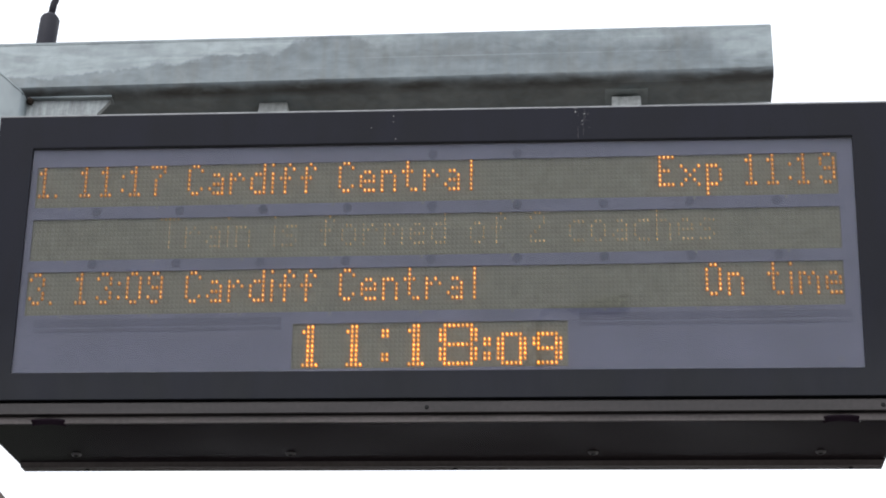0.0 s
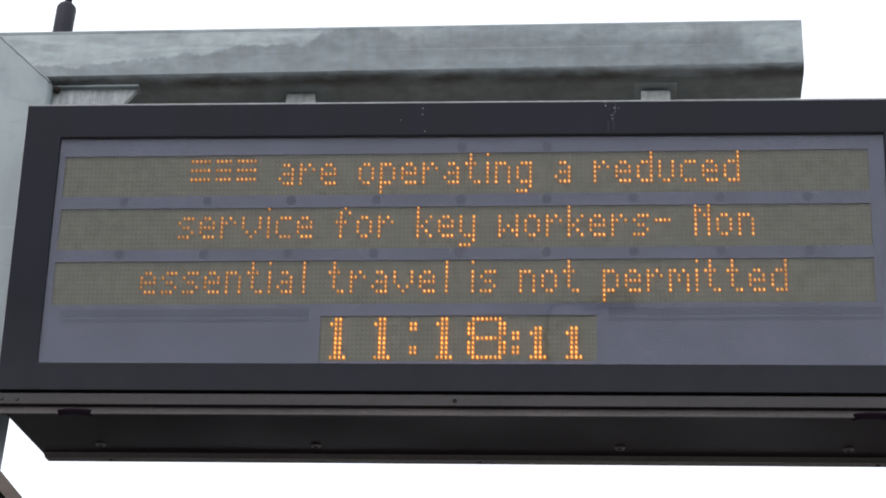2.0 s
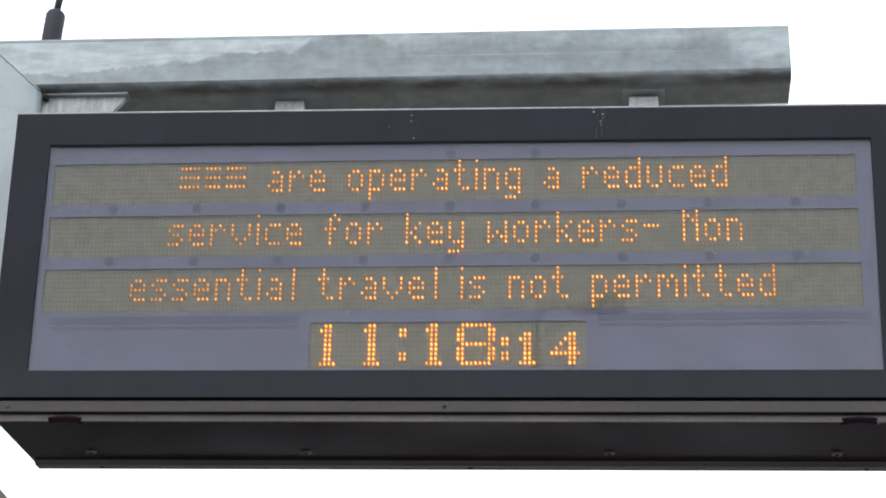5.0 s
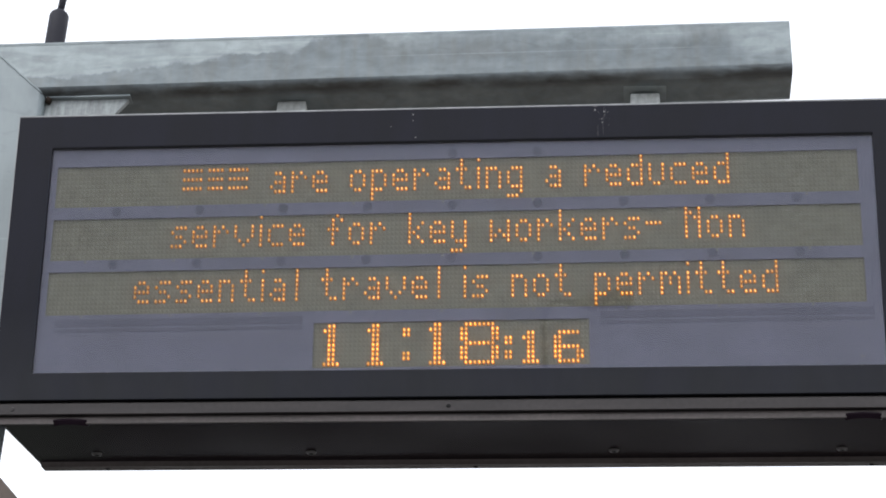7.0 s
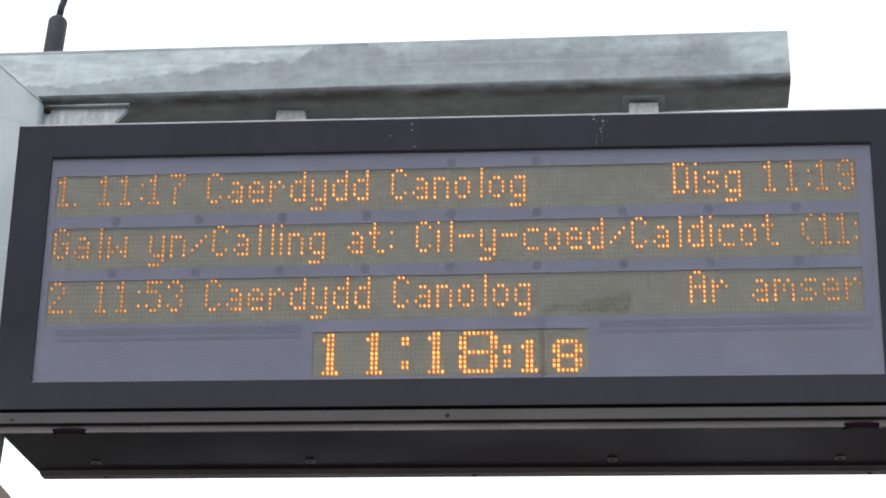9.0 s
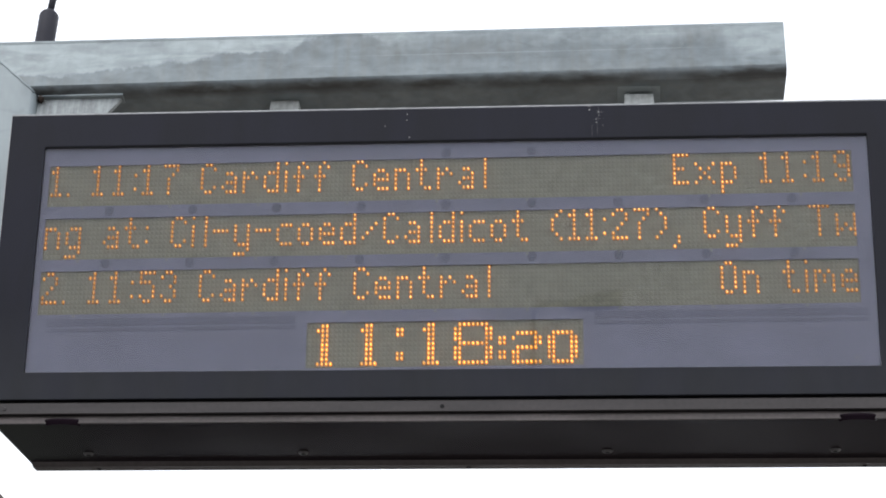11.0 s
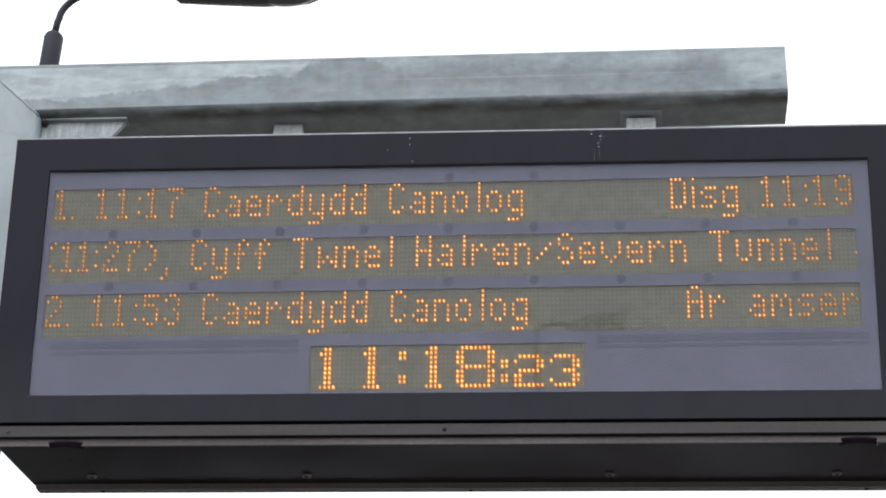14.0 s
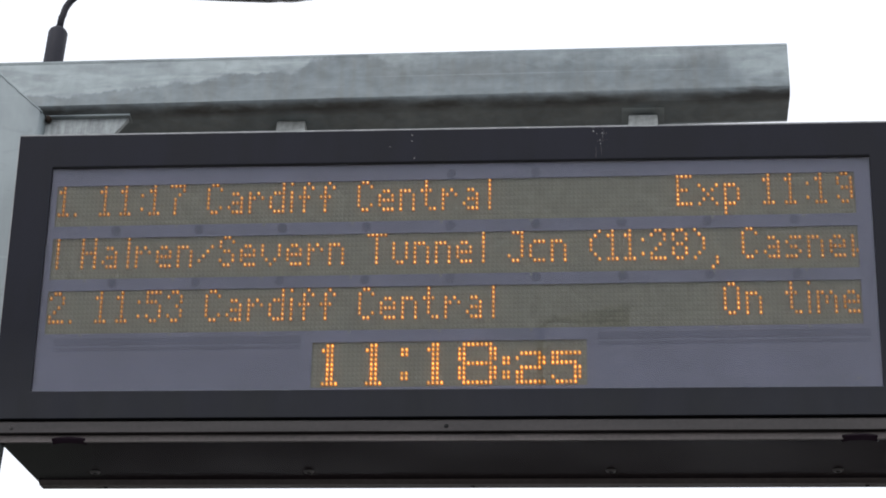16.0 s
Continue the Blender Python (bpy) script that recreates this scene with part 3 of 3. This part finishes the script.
for i, z in enumerate(TOPS + [CLOCK_TOP]):
    a, b, c, d = windows()[i]
    line = part("clock_display" if i == 3 else "line_display", boxed(a - 0.006, b + 0.006, YBOARD, YBOARD + 0.008, c - 0.004, d + 0.004), BOARD, board,
                "olive-grey dot-matrix clock panel" if i == 3 else "olive-grey dot-matrix text panel")
    line.matrix_basis = SKEW
    LINES.append(line)
    n, lx, pitch = (CLOCK_COLS, CLOCK_LEFT, (CLOCK_PH, CLOCK_PV)) if i == 3 else (COLS_N, LEFT, (PH, PV))
    bm = dots([(p, q) for p in range(n) for q in range(9)], lx, z, YBOARD - 0.0002, 0.0045, 0.0006, 4, *pitch)
    tagged(part("unlit_dots", bm, LENS, line), kind="stuff")

# glyphs: rows from the top, '|' between rows, '#' is a lit dot
GLYPHS = {
    "C": ".##.|#..#|#...|#...|#...|#..#|.##.", "G": ".##.|#..#|#...|#.##|#..#|#..#|.##.", "E": "####|#...|#...|###.|#...|#...|####",
    "D": "###.|#..#|#..#|#..#|#..#|#..#|###.", "O": ".##.|#..#|#..#|#..#|#..#|#..#|.##.", "A": ".##.|#..#|#..#|####|#..#|#..#|#..#",
    "T": "#####|..#..|..#..|..#..|..#..|..#..|..#..", "N": "#..#|##.#|#.##|#..#|#..#|#..#|#..#", "H": "#..#|#..#|#..#|####|#..#|#..#|#..#",
    "S": ".##.|#..#|#...|.##.|...#|#..#|.##.", "J": ".###|...#|...#|...#|...#|#..#|.##.",
    "a": "||.##.|...#|.###|#..#|.###", "c": "||.###|#...|#...|#...|.###", "d": "...#|...#|.###|#..#|#..#|#..#|.###",
    "e": "||.##.|#..#|####|#...|.###", "f": "..#.|.#.#|.#..|###.|.#..|.#..|.#..", "g": "||.###|#..#|#..#|#..#|.###|...#|###.",
    "h": "#...|#...|###.|#..#|#..#|#..#|#..#", "i": "#||#|#|#|#|#", "k": "#...|#...|#..#|#.#.|##..|#.#.|#..#", "l": ".#|.#|.#|.#|.#|.#|.#",
    "m": "||##.#.|#.#.#|#.#.#|#...#|#...#", "n": "||###.|#..#|#..#|#..#|#..#", "o": "||.##.|#..#|#..#|#..#|.##.",
    "p": "||###.|#..#|#..#|#..#|###.|#...|#...", "r": "||#.#.|##.#|#...|#...|#...", "s": "||.###|#...|.##.|...#|###.",
    "t": ".#..|.#..|###.|.#..|.#..|.#..|..##", "u": "||#..#|#..#|#..#|#..#|.##.", "v": "||#...#|#...#|#...#|.#.#.|..#..",
    "w": "||#...#|#...#|#.#.#|##.##|#...#", "x": "||#...#|.#.#.|..#..|.#.#.|#...#", "y": "||#..#|#..#|#..#|#..#|.###|...#|###.",
    "0": ".##.|#..#|#..#|#..#|#..#|#..#|.##.", "1": ".#.|##.|.#.|.#.|.#.|.#.|###", "2": ".##.|#..#|...#|..#.|.#..|#...|####",
    "3": ".##.|#..#|...#|..#.|...#|#..#|.##.", "5": "####|#...|###.|...#|...#|#..#|.##.", "7": "####|...#|..#.|.#..|.#..|.#..|.#..",
    "8": ".##.|#..#|#..#|.##.|#..#|#..#|.##.", "9": ".##.|#..#|#..#|.###|...#|#..#|.##.",
    ".": "||||||#", ":": "||#|||#|", ",": "||||||.#|.#|#.", "(": "..#|.#.|#..|#..|#..|.#.|..#", ")": "#..|.#.|..#|..#|..#|.#.|#..",
    "/": "||...#|..#.|.#..|#...", "-": "|||####", " ": "", "~": "|####||####||####|", "_": "|#####||#####||#####|",
}
BIG = {
    "1": ".##.|###.|.##.|.##.|.##.|.##.|.##.|.##.|####", "8": ".#######.|##.....##|##.....##|##.....##|.#######.|##.....##|##.....##|##.....##|.#######.",
    ":": "|##|##||||##|##|",
}
SMALL = {
    "0": "||.#####.|##...##|##...##|##...##|##...##|##...##|.#####.", "1": "||..##...|.###...|..##...|..##...|..##...|..##...|.####..",
    "2": "||.#####.|#....##|.....##|.#####.|##.....|##.....|#######", "3": "||.#####.|#....##|.....##|...###.|.....##|#....##|.#####.",
    "4": "||....##.|...###.|..#.##.|.#..##.|#######|....##.|....##.", "5": "||#######|##.....|######.|.....##|.....##|#....##|.#####.",
    "6": "||.#####.|##.....|##.....|######.|##...##|##...##|.#####.", "7": "||#######|#....##|....##.|...##..|...##..|..##...|..##...",
    "8": "||.#####.|##...##|##...##|.#####.|##...##|##...##|.#####.", "9": "||.#####.|##...##|##...##|.######|.....##|.....##|.#####.",
    ":": "|||##|##||##|##|",
}


def glyph(pattern):
    rows = pattern.split("|")
    return [(c, r) for r, row in enumerate(rows) for c, ch in enumerate(row) if ch == "#"], max([len(row) for row in rows] + [0])


def typeset(text, col=0, clock=False):
    """Cells of a text from a column on, its characters' starts and its end. clock: figures all take the same width."""
    cells, starts = [], []
    for ch in text:
        g, w = glyph(GLYPHS[ch])
        starts.append((ch, col))
        cells += [(c + col, r) for c, r in g]
        col += 4 if ch == " " else 5 if clock and ch == "1" else w + 1
    return cells, starts, col - 1


def fields(number, time, where, state):
    """Characters and columns of a departure line."""
    places, end = typeset(number + " ")[1:]
    for text, clock in ((time, True), (" " + where, False)):
        more, end = typeset(text, end + 1, clock)[1:]
        places += more
    clock = state[-1].isdigit()
    return places + typeset(state, COLS_N - typeset(state, 0, clock)[2], clock)[1]


def centred(text):
    return typeset(text, (COLS_N - typeset(text)[2]) // 2 + 1)[1]


MOVES = []


def late(rows, x=0.0):
    """Rows of the low strokes of a rising text: they light up once it has reached its place."""
    return [(0.0, pose(x, YOFF, 0)), (RISE + 0.366, pose(x, YOFF, 0))] + [row for row in rows if row[0] > RISE + 0.38]


def lit(places, line, label, on, lx=LEFT, mat=LIT, rise=False, font=GLYPHS, fade=()):
    """Lit characters of one text. They stand in the slot while on, and behind their panel while off; rise: the text climbs into the slot;
    fade: rows of seconds and depth with which it sinks into the panel at the start."""
    ztop = (TOPS + [CLOCK_TOP])[line]
    rows, step = [], 1 / 30
    if fade:
        rows = [(t, pose(0, y, 0)) for t, y in fade]
    else:
        rows.append((0.0, pose(0, YON if on[0][0] <= 0 else YOFF, 0)))
    for k, (a, b) in enumerate(on):
        low = -4.4 * PV if rise and k == 0 else 0
        if a > 0:
            rows += [(a - step, pose(0, YOFF, low)), (a, pose(0, YON, low))]
            if low:
                rows += [(a + 0.40, pose(0, YON, 0))]
        if b < 16:
            rows += [(b, pose(0, YON, 0)), (b + step, pose(0, YOFF, 0))]
    rows.append((16.0, pose(0, YON if on and on[-1][1] >= 16 else YOFF, 0)))
    for ch, col in places:
        g = glyph(font[ch])[0]
        if g:
            cells = [(c + col, q) for c, q in g]
            tail = [p for p in cells if rise and p[1] > 6]
            body = [p for p in cells if p not in tail]
            pitch = (CLOCK_PH, CLOCK_PV) if line == 3 else (PH, PV)
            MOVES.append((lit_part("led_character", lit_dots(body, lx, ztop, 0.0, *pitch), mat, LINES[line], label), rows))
            if tail:
                MOVES.append((lit_part("led_stroke", lit_dots(tail, lx, ztop, 0.0, *pitch), mat, LINES[line], "amber low stroke of a character"), late(rows)))


PAGE, BACK, RISE = 1.37, 7.40, 7.87
FADE = [(0.0, YON), (0.3, YON), (0.42, YBOARD + 0.0003), (0.5, YBOARD + 0.00053), (0.6, YBOARD + 0.00064), (0.64, YOFF)]
EN = [(10.5, 12.53), (14.63, 16.0)]
CY = [(RISE, 10.47), (12.57, 14.6)]
lit(fields("1.", "11:17", "Cardiff Central", "Exp 11:19"), 0, "amber departure line in English", EN, fade=FADE)
lit(fields("1.", "11:17", "Caerdydd Canolog", "Disg 11:19"), 0, "amber departure line in Welsh", CY, rise=True)
lit(centred("_~_ are operating a reduced"), 0, "amber notice, first line", [(PAGE, BACK)])
lit(centred("Train is formed of 2 coaches"), 1, "amber notice on coaches", [], fade=[(0.0, YBOARD + 0.00057), (0.034, YBOARD + 0.00057), (0.1, YOFF)])
lit(centred("service for key workers- Non"), 1, "amber notice, second line", [(PAGE, BACK)])
lit(fields("3.", "13:09", "Cardiff Central", "On time"), 2, "amber departure line in English", [], fade=FADE)
lit(fields("2.", "11:53", "Cardiff Central", "On time"), 2, "amber departure line in English", EN)
lit(fields("2.", "11:53", "Caerdydd Canolog", "Ar amser"), 2, "amber departure line in Welsh", CY, rise=True)
lit(centred("essential travel is not permitted"), 2, "amber notice, third line", [(PAGE, BACK)])

# clock
for font, ch, c in ((BIG, "1", 2), (BIG, "1", 12), (BIG, ":", 20), (BIG, "1", 26), (BIG, "8", 33), (SMALL, ":", 43)):
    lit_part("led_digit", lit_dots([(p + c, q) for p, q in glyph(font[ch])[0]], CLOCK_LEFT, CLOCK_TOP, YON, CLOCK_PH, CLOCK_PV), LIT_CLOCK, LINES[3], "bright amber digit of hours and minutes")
TICK = 0.65
for place, col in ((0, 46), (1, 54)):
    spells = {}
    for s in range(9, 26):
        a, b = max(0.0, TICK + s - 10), min(16.0, TICK + s - 9 - 1 / 30)
        d = ("%02d" % s)[place]
        runs = spells.setdefault(d, [])
        if runs and a - runs[-1][1] < 0.1:
            runs[-1] = (runs[-1][0], b)
        else:
            runs.append((a, b))
    for d, runs in spells.items():
        lit([(d, col)], 3, "bright amber seconds digit", runs, CLOCK_LEFT, LIT_CLOCK, font=SMALL)

# scrolling line: characters ride a loop that runs leftwards in the slot and back behind the panel
CALLING = "Galw yn/Calling at: Cil-y-coed/Caldicot (11:27), Cyff Twnel Halren/Severn Tunnel Jcn (11:28), Casnew"
START, SPEED = 9.59, 40.0
EDGE_L, EDGE_R = LEFT - 0.042, LEFT + COLS_N * PH + 0.004


def loop_place(x):
    """Place on the loop of a character that would stand at x on an endless line."""
    if x < EDGE_L:
        return min(EDGE_L + (EDGE_L - x), 1.4), YOFF
    if x > EDGE_R:
        return max(EDGE_R - (x - EDGE_R), 0.0), YOFF
    return x, YON


for ch, col in typeset(CALLING)[1]:
    g, w = glyph(GLYPHS[ch])
    if not g:
        continue
    tail = [p for p in g if p[1] > 6]
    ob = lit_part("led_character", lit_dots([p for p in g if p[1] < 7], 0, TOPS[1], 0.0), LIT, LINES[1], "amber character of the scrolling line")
    x = LEFT + col * PH
    times = {START, START + 0.0334, 16.0} | {9.8 + 0.2 * k for k in range(31)}
    for edge in (EDGE_R, EDGE_L):
        tc = START + (x - edge) / (SPEED * PH)
        if START < tc < 16:
            times |= {tc - 1 / 30, tc, tc + 1 / 30}
    times = sorted({round(t * 30) / 30 for t in times if START <= t <= 16.0})
    x0, y0 = loop_place(x)
    low = -4.4 * PV
    rows = [(0.0, pose(x0, YOFF, low)), (RISE - 1 / 30, pose(x0, YOFF, low)), (RISE, pose(x0, y0, low)), (RISE + 0.4, pose(x0, y0, 0)), (9.5, pose(x0, y0, 0))]
    for t in times:
        px, py = loop_place(x - max(0, t - START) * SPEED * PH)
        rows.append((t, pose(px, py, 0)))
    MOVES.append((ob, rows))
    if tail:
        MOVES.append((lit_part("led_stroke", lit_dots(tail, 0, TOPS[1], 0.0), LIT, LINES[1], "amber low stroke of a character"), late(rows, x0)))


# ---- street lamps ----
LONG = ((0.0, 0.05, 0.035, 0.04), (0.03, 0.075, 0.05, 0.055), (0.3, 0.10, 0.075, 0.062), (0.6, 0.12, 0.085, 0.07), (0.9, 0.11, 0.07, 0.06), (0.98, 0.085, 0.05, 0.03), (1.0, 0.06, 0.03, 0.01))
WEDGE = ((0.0, 0.05, 0.05, 0.07), (0.03, 0.08, 0.075, 0.08), (0.3, 0.11, 0.14, 0.08), (0.65, 0.125, 0.18, 0.08), (0.95, 0.125, 0.205, 0.08), (0.99, 0.115, 0.19, 0.07), (1.0, 0.10, 0.17, 0.055))


def lamp_post(name_at, turn, label, size=1.0, slim=1.0, reach=0.66, length=0.83, shape=LONG, bowl=0.046, paint=None, pipe=0.0195):
    """Tapered column with a curved bracket arm and a long lantern; built along +x, then turned."""
    x, y, top = name_at
    lamp = thing("street_lamp", (x, y, 0), label, "street lamp", "platform lamps")
    spin = Matrix.Translation((x, y, 0)) @ pose(0, 0, 0, 0, 0, turn) @ Matrix.Translation((0, 0, top)) @ Matrix.Diagonal((size, size, size, 1)) @ Matrix.Translation((-x, -y, -top))

    def put(name, bm, mat, parent, label="", smooth=True):
        bmesh.ops.transform(bm, matrix=spin, verts=bm.verts)
        return part(name, bm, mat, parent, label, smooth)

    bm = tube(bmesh.new(), [(x, y, top - top / size), (x, y, top - (top - 1.2) / size), (x, y, top - (top - 1.25) / size), (x, y, top - 0.20), (x, y, top - 0.055), (x + 0.001, y, top - 0.040), (x + 0.002, y, top - 0.022)], [0.085, 0.085, 0.055 * slim, 0.051 * slim, 0.051 * slim, 0.044 * slim, 0.028 * max(slim, 0.8)], 24)
    put("column", bm, LAMP, lamp)
    pts = [(x, y, top - 0.05), (x + 0.006, y, top + 0.06)]
    for k in range(11):
        a = math.pi / 2 * k / 10
        pts.append((x + 0.012 + 0.24 * (1 - math.cos(a)), y, top + 0.08 + 0.20 * math.sin(a)))
    pts.append((x + reach + 0.06, y, top + 0.262))
    put("bracket_arm", tube(bmesh.new(), pts, pipe, 14), LAMP, lamp)
    hx0, hx1, hz = x + reach, x + reach + length, top + 0.255
    rings = []
    for f, hw, up, dn in shape:
        px = hx0 + (hx1 - hx0) * f
        rings.append([(px, y + hw * math.cos(2 * math.pi * k / 20), hz + (up if math.sin(2 * math.pi * k / 20) > 0 else dn) * math.sin(2 * math.pi * k / 20)) for k in range(20)])
    bm = bmesh.new()
    vs = [[bm.verts.new(p) for p in r] for r in rings]
    for a, b in zip(vs, vs[1:]):
        for k in range(20):
            bm.faces.new((a[k], a[(k + 1) % 20], b[(k + 1) % 20], b[k]))
    bm.faces.new(vs[0])
    bm.faces.new(vs[-1])
    bmesh.ops.recalc_face_normals(bm, faces=bm.faces)
    head = put("lantern", bm, paint or LANTERN, lamp, "pale grey lantern housing" if paint else "brown-grey lantern housing")
    bm = bmesh.new()
    bmesh.ops.create_uvsphere(bm, u_segments=24, v_segments=12, radius=1, matrix=Matrix.Translation((hx0 + 0.76 * length, y, hz - 0.03)) @ Matrix.Diagonal((0.215 * length, 0.098, bowl, 1)))
    put("bowl", bm, BOWL, head, "dull translucent lamp bowl")
    put("spigot", tube(bmesh.new(), [(hx0 - 0.05, y, hz + 0.006), (hx0 + 0.03, y, hz + 0.003)], 0.028, 14), LAMP, head)
    return lamp


lamp_post((-1.183, 3.2, 6.720), 0, "dark grey lamp column with curved bracket arm and long lantern", 0.72, 1.06)
lamp_post((0.335, -16.5, 5.76), 0, "slim dark grey lamp column with wedge-shaped lantern facing the board", 0.72, 0.75, 0.48, 0.74, WEDGE, 0.03, WHITE, 0.028)

# ---- building beyond the post ----
EX, EZ, PITCH, FY = -2.912, 7.285, 1.08, 9.0
RXC = EX - 3.2
house = thing("station_building", (RXC, FY + 2, 0), "grey-green rendered building with brown bargeboards on its gable", "building")
RZ = EZ + (EX - RXC) * PITCH
LXE = 2 * RXC - EX
part("wall", prism(bmesh.new(), [(LXE + 0.3, 0), (EX - 0.3, 0), (EX - 0.3, EZ + 0.1), (RXC, RZ - 0.30), (LXE + 0.3, EZ + 0.1)], FY + 0.3, FY + 3.9), RENDER_WALL, house)
for side in (1, -1):
    e = EX if side > 0 else LXE
    part("roof", prism(bmesh.new(), [(e, EZ), (RXC, RZ), (RXC, RZ - 0.12), (e, EZ - 0.12)], FY + 0.06, FY + 3.95), TILE, house, "dark tiled roof slope")
    part("bargeboard", prism(bmesh.new(), [(e, EZ - 0.004), (RXC, RZ - 0.004), (RXC, RZ - 0.13), (e, EZ - 0.13)], FY, FY + 0.05), TIMBER, house, "weathered brown bargeboard")
    part("soffit", prism(bmesh.new(), [(e - side * 0.02, EZ - 0.15), (RXC, RZ - 0.17), (RXC, RZ - 0.24), (e - side * 0.02, EZ - 0.22)], FY + 0.03, FY + 0.29), GREY, house, "grey soffit strip")


def motions():
    for ob, rows in MOVES:
        walk(ob, rows)


motions()
